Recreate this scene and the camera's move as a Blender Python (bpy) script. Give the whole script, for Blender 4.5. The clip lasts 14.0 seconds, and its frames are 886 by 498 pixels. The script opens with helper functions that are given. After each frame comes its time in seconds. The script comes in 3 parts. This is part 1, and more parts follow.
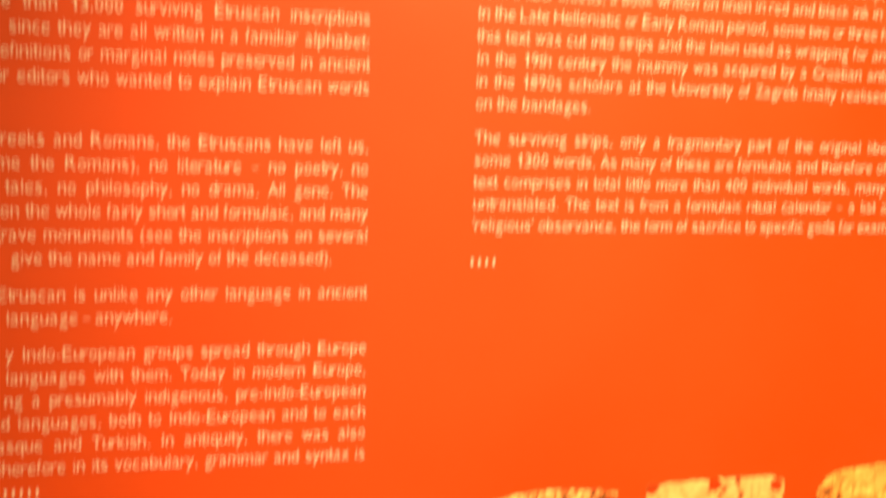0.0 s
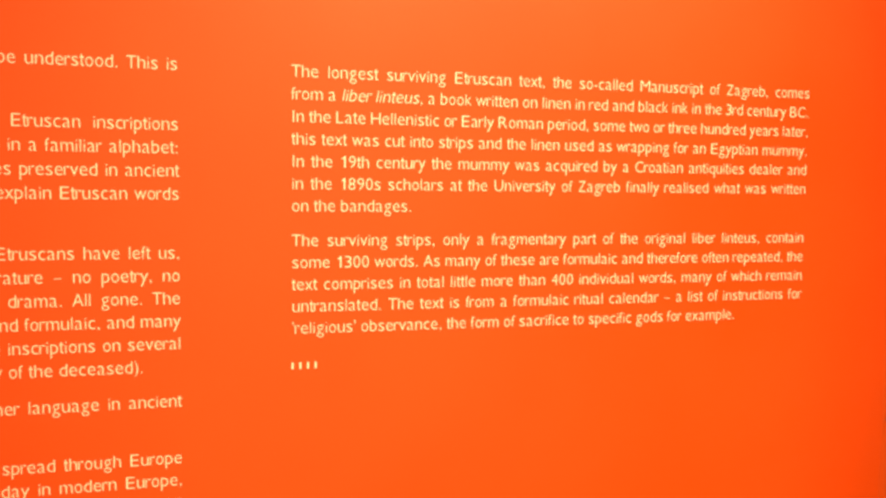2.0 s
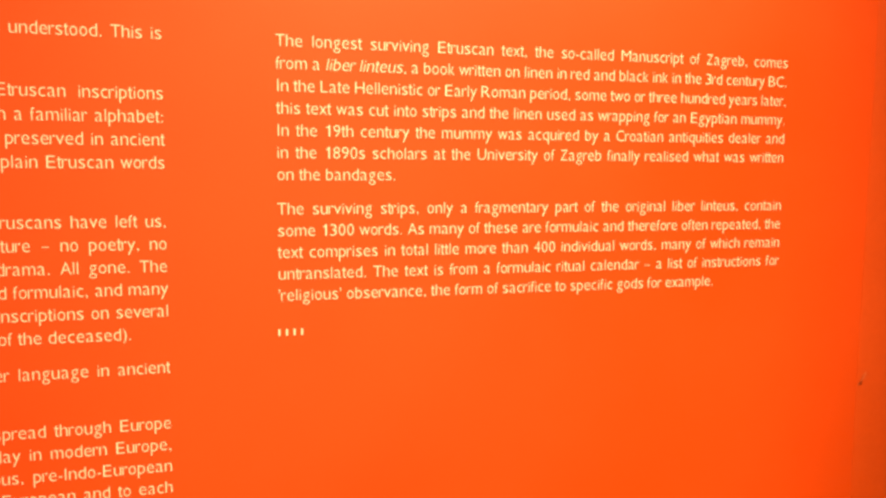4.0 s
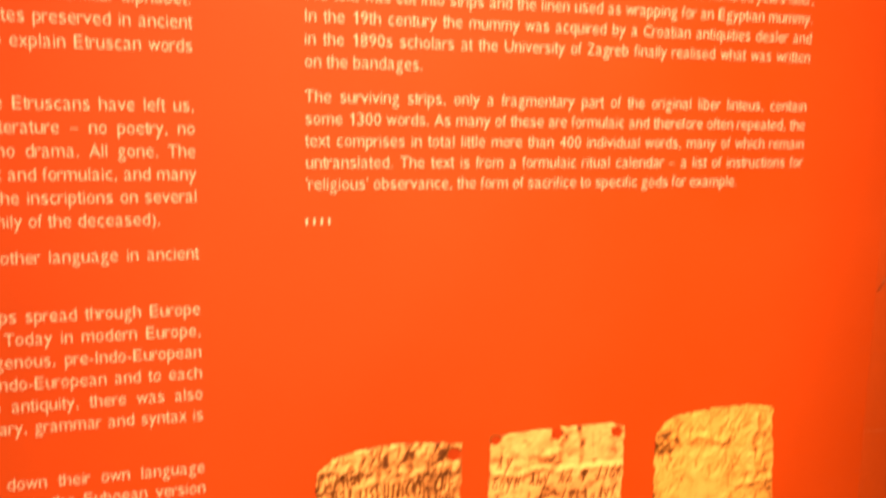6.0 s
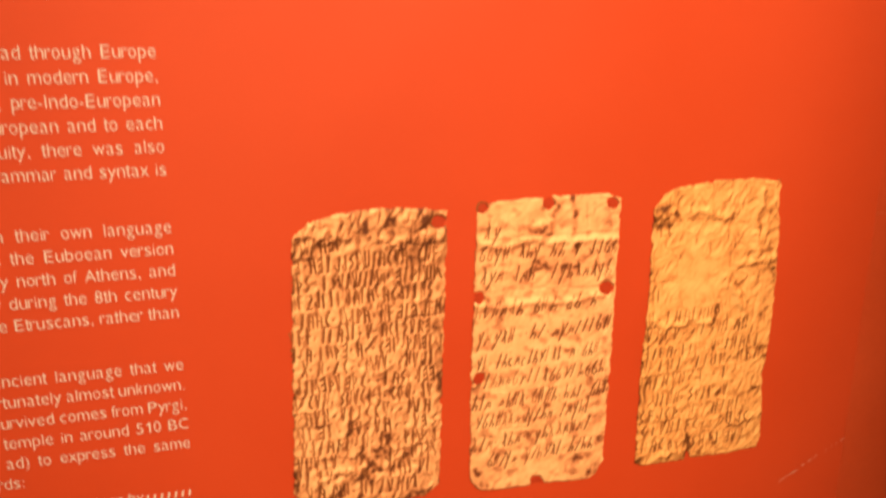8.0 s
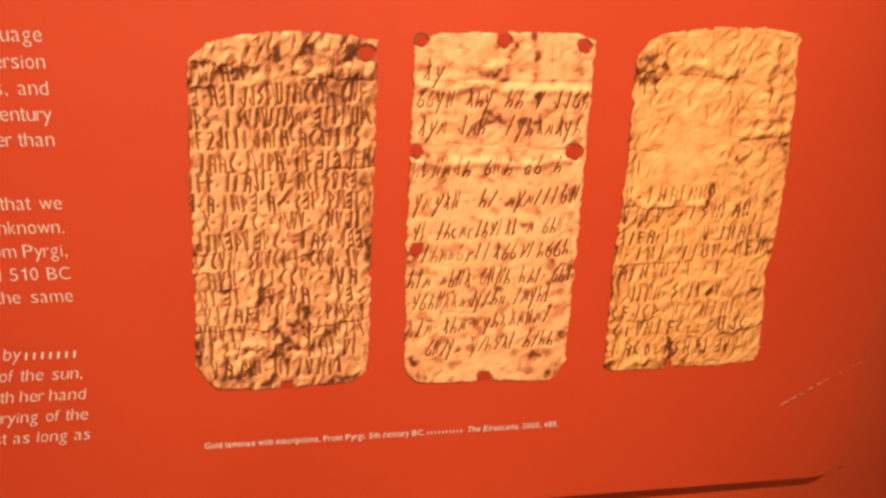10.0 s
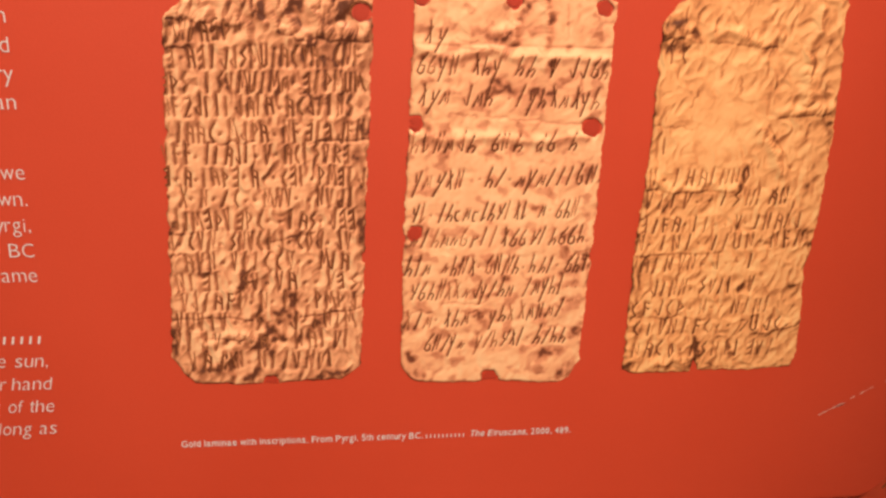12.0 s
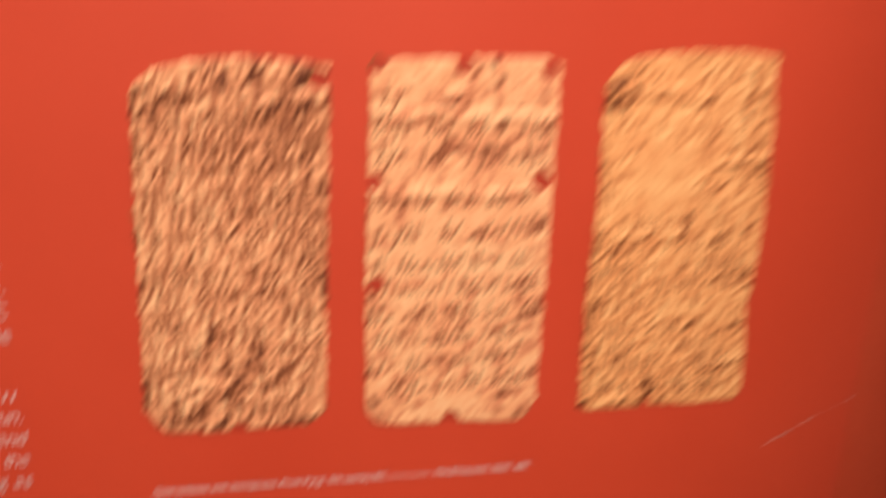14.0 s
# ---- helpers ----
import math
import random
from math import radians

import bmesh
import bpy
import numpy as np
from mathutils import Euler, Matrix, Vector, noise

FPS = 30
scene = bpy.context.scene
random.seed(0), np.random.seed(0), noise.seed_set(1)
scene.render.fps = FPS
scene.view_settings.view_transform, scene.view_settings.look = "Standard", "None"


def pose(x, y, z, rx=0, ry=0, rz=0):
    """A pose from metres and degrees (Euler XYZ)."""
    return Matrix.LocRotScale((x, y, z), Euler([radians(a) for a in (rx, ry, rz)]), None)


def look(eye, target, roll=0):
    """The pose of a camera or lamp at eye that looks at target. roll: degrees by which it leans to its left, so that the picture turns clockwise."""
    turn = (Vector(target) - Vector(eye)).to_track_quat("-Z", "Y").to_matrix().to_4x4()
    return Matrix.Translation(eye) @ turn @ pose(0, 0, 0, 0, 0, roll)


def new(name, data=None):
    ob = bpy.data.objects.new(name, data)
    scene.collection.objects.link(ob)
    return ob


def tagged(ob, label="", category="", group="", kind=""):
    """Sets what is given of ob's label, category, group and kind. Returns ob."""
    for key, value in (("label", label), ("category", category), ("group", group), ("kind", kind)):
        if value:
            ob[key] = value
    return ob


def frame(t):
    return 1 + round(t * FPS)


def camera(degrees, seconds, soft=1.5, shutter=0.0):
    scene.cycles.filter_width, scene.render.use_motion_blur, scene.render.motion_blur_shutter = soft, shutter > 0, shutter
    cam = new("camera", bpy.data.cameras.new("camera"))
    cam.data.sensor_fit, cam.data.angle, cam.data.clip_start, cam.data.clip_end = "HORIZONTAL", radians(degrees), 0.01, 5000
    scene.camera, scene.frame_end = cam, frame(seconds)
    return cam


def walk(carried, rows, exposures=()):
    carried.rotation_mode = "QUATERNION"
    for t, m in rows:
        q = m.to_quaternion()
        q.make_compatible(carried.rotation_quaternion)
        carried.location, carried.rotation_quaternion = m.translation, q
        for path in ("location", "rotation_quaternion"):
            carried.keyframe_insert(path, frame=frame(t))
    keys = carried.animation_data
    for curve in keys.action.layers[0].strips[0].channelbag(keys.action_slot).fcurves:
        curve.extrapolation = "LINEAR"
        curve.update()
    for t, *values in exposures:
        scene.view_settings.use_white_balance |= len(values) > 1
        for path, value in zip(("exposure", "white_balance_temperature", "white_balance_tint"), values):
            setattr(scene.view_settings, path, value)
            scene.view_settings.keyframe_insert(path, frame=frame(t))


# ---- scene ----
cam = camera(54.44, 14.0, soft=2.6, shutter=0.8)
PATH = [
    (0, (-0.1055, -0.4501, 1.5148), (0.2839, 1.4990, 1.2924), 1.28),
    (0.1, (-0.0999, -0.4524, 1.5222), (0.2785, 1.5024, 1.3336), 1.24),
    (0.2, (-0.0943, -0.4548, 1.5296), (0.2845, 1.5013, 1.3547), 1.37),
    (0.5, (-0.0831, -0.4594, 1.5444), (0.2866, 1.5017, 1.4135), 1.33),
    (1, (-0.0618, -0.4583, 1.5473), (0.3572, 1.4938, 1.4305), 0.65),
    (1.5, (-0.0455, -0.4576, 1.5517), (0.4395, 1.4786, 1.4253), 0.67),
    (2, (-0.0400, -0.4573, 1.5541), (0.4766, 1.4688, 1.4016), 0.66),
    (2.5, (-0.0387, -0.4596, 1.5481), (0.4955, 1.4633, 1.4173), 0.56),
    (2.7, (-0.0387, -0.4596, 1.5481), (0.4996, 1.4608, 1.3985), 0.48),
    (4.8, (-0.0459, -0.4674, 1.5508), (0.5022, 1.4445, 1.3406), 0.53),
    (5, (-0.0479, -0.4674, 1.5448), (0.5037, 1.4436, 1.3354), 0.74),
    (5.5, (-0.0523, -0.4673, 1.5282), (0.4999, 1.4453, 1.3352), 1.23),
    (6, (-0.0557, -0.4657, 1.5115), (0.4881, 1.4361, 1.2157), 0.76),
    (6.5, (-0.0585, -0.4658, 1.4993), (0.4775, 1.4266, 1.1362), 0.67),
    (7, (-0.0559, -0.4650, 1.4864), (0.4897, 1.4123, 1.0641), 1.01),
    (7.5, (-0.0403, -0.4610, 1.4665), (0.4843, 1.4064, 0.9792), 1.19),
    (8, (-0.0338, -0.4510, 1.4334), (0.4700, 1.4049, 0.8840), 0.10),
    (8.5, (-0.0513, -0.4325, 1.4086), (0.5080, 1.4038, 0.8471), 0.99),
    (9, (-0.0177, -0.4223, 1.3889), (0.5488, 1.3586, 0.6767), 1.31),
    (9.2, (0.0119, -0.4228, 1.3834), (0.5039, 1.3881, 0.6915), 0.55),
    (11.5, (0.0676, -0.3778, 1.3378), (0.3385, 1.4987, 0.7012), 2.25),
    (12, (0.0702, -0.3772, 1.3389), (0.3400, 1.4982, 0.6986), 2.17),
    (12.5, (0.0711, -0.3764, 1.3384), (0.3384, 1.4986, 0.6958), 2.09),
    (13, (0.0718, -0.3770, 1.3385), (0.3402, 1.5039, 0.7136), 1.98),
    (13.5, (0.0729, -0.3765, 1.3401), (0.3398, 1.5118, 0.7375), 1.83),
    (13.9, (0.0701, -0.3782, 1.3545), (0.3694, 1.4827, 0.6856), 1.63),
    (14, (0.0751, -0.3900, 1.3645), (0.4043, 1.4826, 0.7441), 1.54),
]
EXPOSURES = [
    (0.0, 0.36, 18000, 16),
    (5.0, 0.31, 18000, 16),
    (6.5, 0.15, 15500, 15),
    (7.5, -0.04, 10600, 13),
    (9.0, -0.13, 9200, 13),
    (11.5, -0.25, 6700, 14),
    (14.0, -0.31, 6200, 16),
]
walk(cam, [(t, look(eye, target, roll)) for t, eye, target, roll in PATH], EXPOSURES)

# ---- light: one warm gallery spotlight high in front of the panel ----
world = bpy.data.worlds.new("world")
world.use_nodes = True
world.node_tree.nodes["Background"].inputs["Color"].default_value = (0.02, 0.018, 0.015, 1)
scene.world = world

spot_data = bpy.data.lights.new("gallery_spot", "SPOT")
spot_data.energy, spot_data.color = 334.0, (1.0, 0.86, 0.72)
spot_data.spot_size, spot_data.spot_blend, spot_data.shadow_soft_size = radians(34.5), 1.0, 0.05
spot = new("gallery_spot", spot_data)
spot.matrix_world = look((0.52, -1.25, 2.95), (0.097, 0.0, 1.435)) @ Matrix.Diagonal((0.67, 1.0, 1.0, 1.0))

# added fill lamp, unseen: its bounce off the back wall lifts the panel's shadow
far_data = bpy.data.lights.new("bounce_fill_spot", "SPOT")
far_data.energy, far_data.color = 850.0, (1.0, 0.86, 0.72)
far_data.spot_size, far_data.spot_blend, far_data.shadow_soft_size = radians(70), 1.0, 0.05
far = new("bounce_fill_spot", far_data)
far.matrix_world = look((0.0, -1.5, 3.0), (0.0, -3.2, 1.5))


# ---- materials ----
def material(name, color, rough=0.5, spec=0.5):
    mat = bpy.data.materials.new(name)
    mat.use_nodes = True
    bsdf = mat.node_tree.nodes["Principled BSDF"]
    bsdf.inputs["Base Color"].default_value = (*color, 1)
    bsdf.inputs["Roughness"].default_value = rough
    bsdf.inputs["Specular IOR Level"].default_value = spec
    return mat, mat.node_tree, bsdf


def node(tree, kind, **values):
    n = tree.nodes.new(kind)
    for key, value in values.items():
        if key in n.inputs:
            n.inputs[key].default_value = value
    return n


def noise_node(tree, vector, scale, detail=3.0, rough=0.5, distortion=0.0):
    n = node(tree, "ShaderNodeTexNoise", Scale=scale, Detail=detail, Roughness=rough, Distortion=distortion)
    tree.links.new(vector, n.inputs["Vector"])
    return n.outputs["Fac"]


def maths(tree, op, a, b, clamp=False):
    n = tree.nodes.new("ShaderNodeMath")
    n.operation, n.use_clamp = op, clamp
    for socket, value in zip(n.inputs, (a, b)):
        if isinstance(value, (int, float)):
            socket.default_value = value
        else:
            tree.links.new(value, socket)
    return n.outputs[0]


def ramp(tree, value, stops):
    n = tree.nodes.new("ShaderNodeValToRGB")
    tree.links.new(value, n.inputs["Fac"])
    el = n.color_ramp.elements
    while len(el) < len(stops):
        el.new(0.5)
    for e, (pos, col) in zip(el, stops):
        e.position, e.color = pos, (*col, 1)
    return n.outputs["Color"]


def object_coords(tree):
    return tree.nodes.new("ShaderNodeTexCoord").outputs["Object"]


def bump(tree, bsdf, height, strength, distance):
    n = node(tree, "ShaderNodeBump", Strength=strength, Distance=distance)
    tree.links.new(height, n.inputs["Height"])
    tree.links.new(n.outputs["Normal"], bsdf.inputs["Normal"])


def painted(name, color, other, rough, spec, grain, depth):
    """Paint or printed film: broad mottling, fine grain and a slight orange-peel."""
    mat, tree, bsdf = material(name, color, rough, spec)
    p = object_coords(tree)
    broad = noise_node(tree, p, 6.0, 4.0, 0.55)
    fine = noise_node(tree, p, grain, 3.0, 0.6)
    fac = maths(tree, "ADD", maths(tree, "MULTIPLY", broad, 0.7), maths(tree, "MULTIPLY", fine, 0.3))
    tree.links.new(ramp(tree, fac, [(0.35, color), (0.65, other)]), bsdf.inputs["Base Color"])
    rr = maths(tree, "ADD", maths(tree, "MULTIPLY", broad, 0.16), rough - 0.08)
    tree.links.new(rr, bsdf.inputs["Roughness"])
    bump(tree, bsdf, fine, 0.25, depth)
    return mat


PANEL_RED = painted("printed_orange_red", (0.60, 0.058, 0.020), (0.66, 0.068, 0.025), 0.45, 0.45, 900.0, 0.0003)
WALL_RED = painted("orange_red_wall_paint", (0.56, 0.062, 0.020), (0.63, 0.075, 0.026), 0.6, 0.35, 260.0, 0.0006)
LETTER = painted("white_vinyl_lettering", (0.73, 0.685, 0.63), (0.79, 0.745, 0.695), 0.5, 0.4, 700.0, 0.0001)
GREY_WALL = painted("pale_plaster", (0.60, 0.57, 0.52), (0.66, 0.63, 0.58), 0.8, 0.3, 120.0, 0.001)
FLOOR = painted("brown_floor", (0.20, 0.16, 0.12), (0.26, 0.21, 0.16), 0.5, 0.4, 90.0, 0.001)
SCRATCH = painted("bare_scratch", (0.70, 0.30, 0.22), (0.78, 0.40, 0.30), 0.6, 0.3, 500.0, 0.0002)
SCUFF = painted("rubbed_wall_paint", (0.62, 0.12, 0.055), (0.66, 0.16, 0.085), 0.6, 0.3, 300.0, 0.0002)
PAINT_INK = painted("engraved_shadow_ink", (0.095, 0.026, 0.010), (0.15, 0.043, 0.016), 0.6, 0.2, 600.0, 0.0001)
BROWN_INK = painted("brown_ink", (0.16, 0.042, 0.014), (0.25, 0.075, 0.026), 0.6, 0.2, 600.0, 0.0001)
HOLE_INK = painted("shaded_red_ink", (0.47, 0.043, 0.017), (0.52, 0.052, 0.022), 0.5, 0.3, 600.0, 0.0001)
MID_INK = painted("umber_ink", (0.34, 0.112, 0.040), (0.42, 0.150, 0.054), 0.6, 0.2, 600.0, 0.0001)


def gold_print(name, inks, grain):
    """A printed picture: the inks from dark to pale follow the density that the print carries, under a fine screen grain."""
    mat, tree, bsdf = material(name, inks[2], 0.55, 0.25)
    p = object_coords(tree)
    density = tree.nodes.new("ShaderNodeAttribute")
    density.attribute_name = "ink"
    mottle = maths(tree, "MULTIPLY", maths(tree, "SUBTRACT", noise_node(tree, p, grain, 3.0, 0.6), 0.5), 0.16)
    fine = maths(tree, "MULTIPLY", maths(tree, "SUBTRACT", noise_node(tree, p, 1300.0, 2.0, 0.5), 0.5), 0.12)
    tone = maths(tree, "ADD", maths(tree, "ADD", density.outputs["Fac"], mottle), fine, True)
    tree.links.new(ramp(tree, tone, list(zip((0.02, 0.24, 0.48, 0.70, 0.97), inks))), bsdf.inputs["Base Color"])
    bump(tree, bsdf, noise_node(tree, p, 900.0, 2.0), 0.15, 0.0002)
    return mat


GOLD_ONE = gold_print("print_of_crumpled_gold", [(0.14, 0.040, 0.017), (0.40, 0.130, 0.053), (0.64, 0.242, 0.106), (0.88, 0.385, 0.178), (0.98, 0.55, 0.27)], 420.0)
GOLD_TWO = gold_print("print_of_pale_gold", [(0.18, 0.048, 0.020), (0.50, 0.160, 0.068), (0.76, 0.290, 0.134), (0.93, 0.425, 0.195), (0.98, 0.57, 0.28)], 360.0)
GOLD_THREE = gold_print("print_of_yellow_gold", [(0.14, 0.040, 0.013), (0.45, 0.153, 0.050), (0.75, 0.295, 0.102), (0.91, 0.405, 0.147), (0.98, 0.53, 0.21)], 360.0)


# ---- building helpers ----
def mesh_object(name, bm, mat, parent=None, label=""):
    me = bpy.data.meshes.new(name)
    bm.normal_update()
    bm.to_mesh(me)
    bm.free()
    me.materials.append(mat)
    ob = new(name, me)
    ob.parent = parent
    return tagged(ob, label)


def part(name, bm, mat, parent, label=""):
    return mesh_object(name, bm, mat, parent, label)


def slab(x0, x1, y0, y1, z0, z1, bevel=0.0):
    bm = bmesh.new()
    bmesh.ops.create_cube(bm, size=1, matrix=Matrix.LocRotScale(((x0 + x1) / 2, (y0 + y1) / 2, (z0 + z1) / 2), None, (x1 - x0, y1 - y0, z1 - z0)))
    if bevel:
        bmesh.ops.bevel(bm, geom=bm.edges[:], offset=bevel, segments=2, profile=0.5, affect="EDGES")
    return bm


def extruded(outline, y_front, y_back, bevel=0.0):
    """A plate in the xz plane from an outline that runs anticlockwise as seen from the front."""
    bm = bmesh.new()
    front = bm.faces.new([bm.verts.new((x, y_front, z)) for x, z in outline])
    made = bmesh.ops.extrude_face_region(bm, geom=[front])
    bmesh.ops.translate(bm, vec=(0, y_back - y_front, 0), verts=[v for v in made["geom"] if isinstance(v, bmesh.types.BMVert)])
    bmesh.ops.recalc_face_normals(bm, faces=bm.faces[:])
    if bevel:
        edges = [e for e in bm.edges if all(abs(v.co.y - y_front) < 1e-7 for v in e.verts)]
        bmesh.ops.bevel(bm, geom=edges, offset=bevel, segments=2, profile=0.5, affect="EDGES")
    return bm


def ribbon(bm, points, width, y, taper=0.45):
    """A flat pen stroke through points in the xz plane, thick in its middle."""
    pts = [Vector(q) for q in points]
    n, rail = len(pts), []
    for k, q in enumerate(pts):
        d = (pts[min(k + 1, n - 1)] - pts[max(k - 1, 0)])
        d = d.normalized() if d.length > 1e-9 else Vector((1, 0))
        side = Vector((-d.y, d.x)) * width / 2 * (taper + (1 - taper) * math.sin(math.pi * (k + 0.5) / n))
        rail.append((bm.verts.new((q.x + side.x, y, q.y + side.y)), bm.verts.new((q.x - side.x, y, q.y - side.y))))
    for (a, b), (c, d) in zip(rail, rail[1:]):
        bm.faces.new((a, b, d, c))


# ---- the room ----
WALL_Y = 0.0066          # the wall behind the panel; the panel's face lies at y = 0
tagged(mesh_object("wall_front", slab(-2.2, 2.2, WALL_Y, 0.16, 0.0, 3.2), WALL_RED), "orange-red painted gallery wall behind the text panel", "wall", kind="structure")
tagged(mesh_object("wall_left", slab(-2.35, -2.2, -3.2, 0.16, 0.0, 3.2), GREY_WALL), "plain pale plaster side wall", "wall", kind="structure")
tagged(mesh_object("wall_right", slab(2.2, 2.35, -3.2, 0.16, 0.0, 3.2), GREY_WALL), "plain pale plaster side wall", "wall", kind="structure")
tagged(mesh_object("wall_back", slab(-2.35, 2.35, -3.35, -3.2, 0.0, 3.2), GREY_WALL), "plain pale plaster wall across the gallery", "wall", kind="structure")
tagged(mesh_object("floor", slab(-2.35, 2.35, -3.35, 0.16, -0.1, 0.0), FLOOR), "plain brown gallery floor", "floor", kind="structure")
tagged(mesh_object("ceiling", slab(-2.35, 2.35, -3.35, 0.16, 3.2, 3.3), GREY_WALL), "plain pale gallery ceiling", "ceiling", kind="structure")

# ---- the text panel ----
panel = tagged(new("text_panel"), "orange-red printed museum text panel with white lettering", "text panel")


def rounded_board(x0, x1, z0, z1, r):
    out = []
    for cx, cz, a in ((x0 + r, z0 + r, 180), (x1 - r, z0 + r, 270), (x1 - r, z1 - r, 0), (x0 + r, z1 - r, 90)):
        out += [(cx + r * math.cos(radians(a + k * 9)), cz + r * math.sin(radians(a + k * 9))) for k in range(11)]
    return out


part("board", extruded(rounded_board(-0.44, 0.3805, 1.0615, 1.80, 0.020), 0.0, WALL_Y - 0.0005, 0.0009), PANEL_RED, panel,
     "smooth orange-red board with rounded corners")

# ---- lettering ----
INK_Y = -0.0004
CAP, PITCH, PARAGRAPH, TOP = 0.0062, 0.01165, 0.0183, 1.6090      # capitals, line pitch, paragraph gap, first base line


def glyph_mesh(text, weight):
    """The outline of one letter at size 1, as a flat mesh in the xy plane."""
    cu = bpy.data.curves.new("letter", "FONT")
    cu.body, cu.resolution_u, cu.offset = text, 3, weight
    ob = new("letter", cu)
    bpy.context.view_layer.update()
    me = bpy.data.meshes.new_from_object(ob.evaluated_get(bpy.context.evaluated_depsgraph_get()))
    bpy.data.objects.remove(ob)
    bpy.data.curves.remove(cu)
    co = np.empty(len(me.vertices) * 3)
    me.vertices.foreach_get("co", co)
    co = co.reshape(-1, 3)
    faces = [tuple(q.vertices) for q in me.polygons]
    bpy.data.meshes.remove(me)
    if text == "t":      # a stem that rises over a full bar, with a short foot
        stem = [(0.09, 0.62), (0.15, 0.62), (0.15, 0.12), (0.17, 0.075), (0.25, 0.065), (0.25, 0.01), (0.16, 0.005), (0.105, 0.04), (0.09, 0.11)]
        bar = [(0.02, 0.435), (0.25, 0.435), (0.25, 0.492), (0.02, 0.492)]
        co = np.array([(x, y, 0.0) for x, y in stem] + [(x, y, 0.01) for x, y in bar])
        faces = [tuple(reversed(range(9))), (9, 10, 11, 12)]
    if text == "1":      # a flag at the head of the stem
        n = len(co)
        co = np.vstack([co, [(0.10, 0.49, 0.01), (0.225, 0.52, 0.01), (0.225, 0.66, 0.01), (0.19, 0.58, 0.01), (0.10, 0.54, 0.01)]])
        faces.append((n, n + 1, n + 2, n + 3, n + 4))
    return co, faces


LETTERS = {}


def letter(text, weight=-0.015):
    if (text, weight) not in LETTERS:
        LETTERS[text, weight] = glyph_mesh(text, weight)
    return LETTERS[text, weight]


# set widths of a plain grotesque, in thousandths of the type size
WIDTHS = {278: "fIt.,:/ ", 222: "ijl", 333: "r-()", 191: "'", 500: "ckvxyzsJ", 722: "wCDHNRU", 833: "mM", 611: "FTZ", 667: "ABEKPSVXY", 778: "GOQ", 944: "W"}
SET = {c: w / 1000 for w, chars in WIDTHS.items() for c in chars}
CAP_UNIT = letter("H")[0][:, 1].max()
X_UNIT = letter("x")[0][:, 1].max()
X_RISE = 0.735 * CAP_UNIT / X_UNIT      # small letters as tall as in the panel's type

BAR = "#"                # a word that is shown as a plain bar: #7 is as wide as seven letters


def piece_width(text, unit):
    if text.startswith(BAR):
        return int(text[1:]) * 0.46 * unit
    return sum(SET.get(c, 0.556) for c in text) * unit


def lay_words(bm, placed, unit, tall, z, slant=0.0, weight=-0.015):
    """Adds words at their left edges x, standing on the base line z."""
    def spot_of(x, h, lift=0.0):
        return (x + slant * h, INK_Y - lift * 0.006, z + h)
    for text, x in placed:
        if text.startswith(BAR):
            w, h = 0.115 * unit, 0.60 * CAP_UNIT * tall
            for k in range(int(text[1:])):
                a = x + 0.46 * unit * k
                bm.faces.new([bm.verts.new(spot_of(*q)) for q in ((a, 0), (a + w, 0), (a + w, h), (a, h))])
            continue
        for ch in text:
            co, faces = letter(ch, weight)
            set_width, left, right = SET.get(ch, 0.556), co[:, 0].min(), co[:, 0].max()
            want = set_width - (0.03 if ch in "tfr" else 0.05 if ch in "AVTYvwyx" else 0.13)
            wide = 1.0 if ch in "ijlI.,:'-()" else min(1.35, max(0.75, want / (right - left)))
            start = x + (set_width - (right - left) * wide) / 2 * unit
            rise = X_RISE if ch in "acegmnopqrsuvwxyz" else 1.0
            heights = [b * rise for b in co[:, 1]]
            if ch in "bdhkl":      # tall stems end at the height of the capitals
                top, low = co[:, 1].max(), X_UNIT * X_RISE
                heights = [b * X_RISE if b < X_UNIT else low + (b - X_UNIT) * (CAP_UNIT - low) / (top - X_UNIT) for b in co[:, 1]]
            vs = [bm.verts.new(spot_of(start + (a - left) * wide * unit, h * tall, up)) for (a, _, up), h in zip(co, heights)]
            for q in faces:
                bm.faces.new([vs[k] for k in q])
            x += set_width * unit


TALL = CAP / CAP_UNIT
# one type size: the closing line of the last paragraph runs 0.2675 m with plain spaces
SAMPLE = "'religious' observance, the form of sacrifice to specific gods for example.".split()
SPACE = 0.278
UNIT = 0.2675 / (sum(piece_width(w, 1.0) for w in SAMPLE) + SPACE * (len(SAMPLE) - 1))
UNIT_LEFT = 0.965 * UNIT      # the left-hand column is set a little narrower


def text_line(text, z, left, right=None, lead="", slanted=(), label=""):
    """One printed line from left to right; with no right edge it is set with plain spaces. lead: words before its left mark."""
    unit = UNIT if left > -0.01 else UNIT_LEFT
    words = text.split()
    widths = [piece_width(w, unit) for w in words]
    gap = SPACE * unit
    if right is not None and len(words) > 1:
        gap = (right - left - sum(widths)) / (len(words) - 1)
    placed, x = [], left
    for w, wide in zip(words, widths):
        placed.append((w, x))
        x += wide + gap
    x = left
    for w in reversed(lead.split()):
        x -= gap + piece_width(w, unit)
        placed.append((w, x))
    bm = bmesh.new()
    upright = [q for q in placed if q[0].strip(".,") not in slanted and slanted != "all"]
    lay_words(bm, upright, unit, TALL, z)
    lay_words(bm, [q for q in placed if q not in upright], unit, TALL, z, 0.2)
    return part("text_line", bm, LETTER, panel, label)


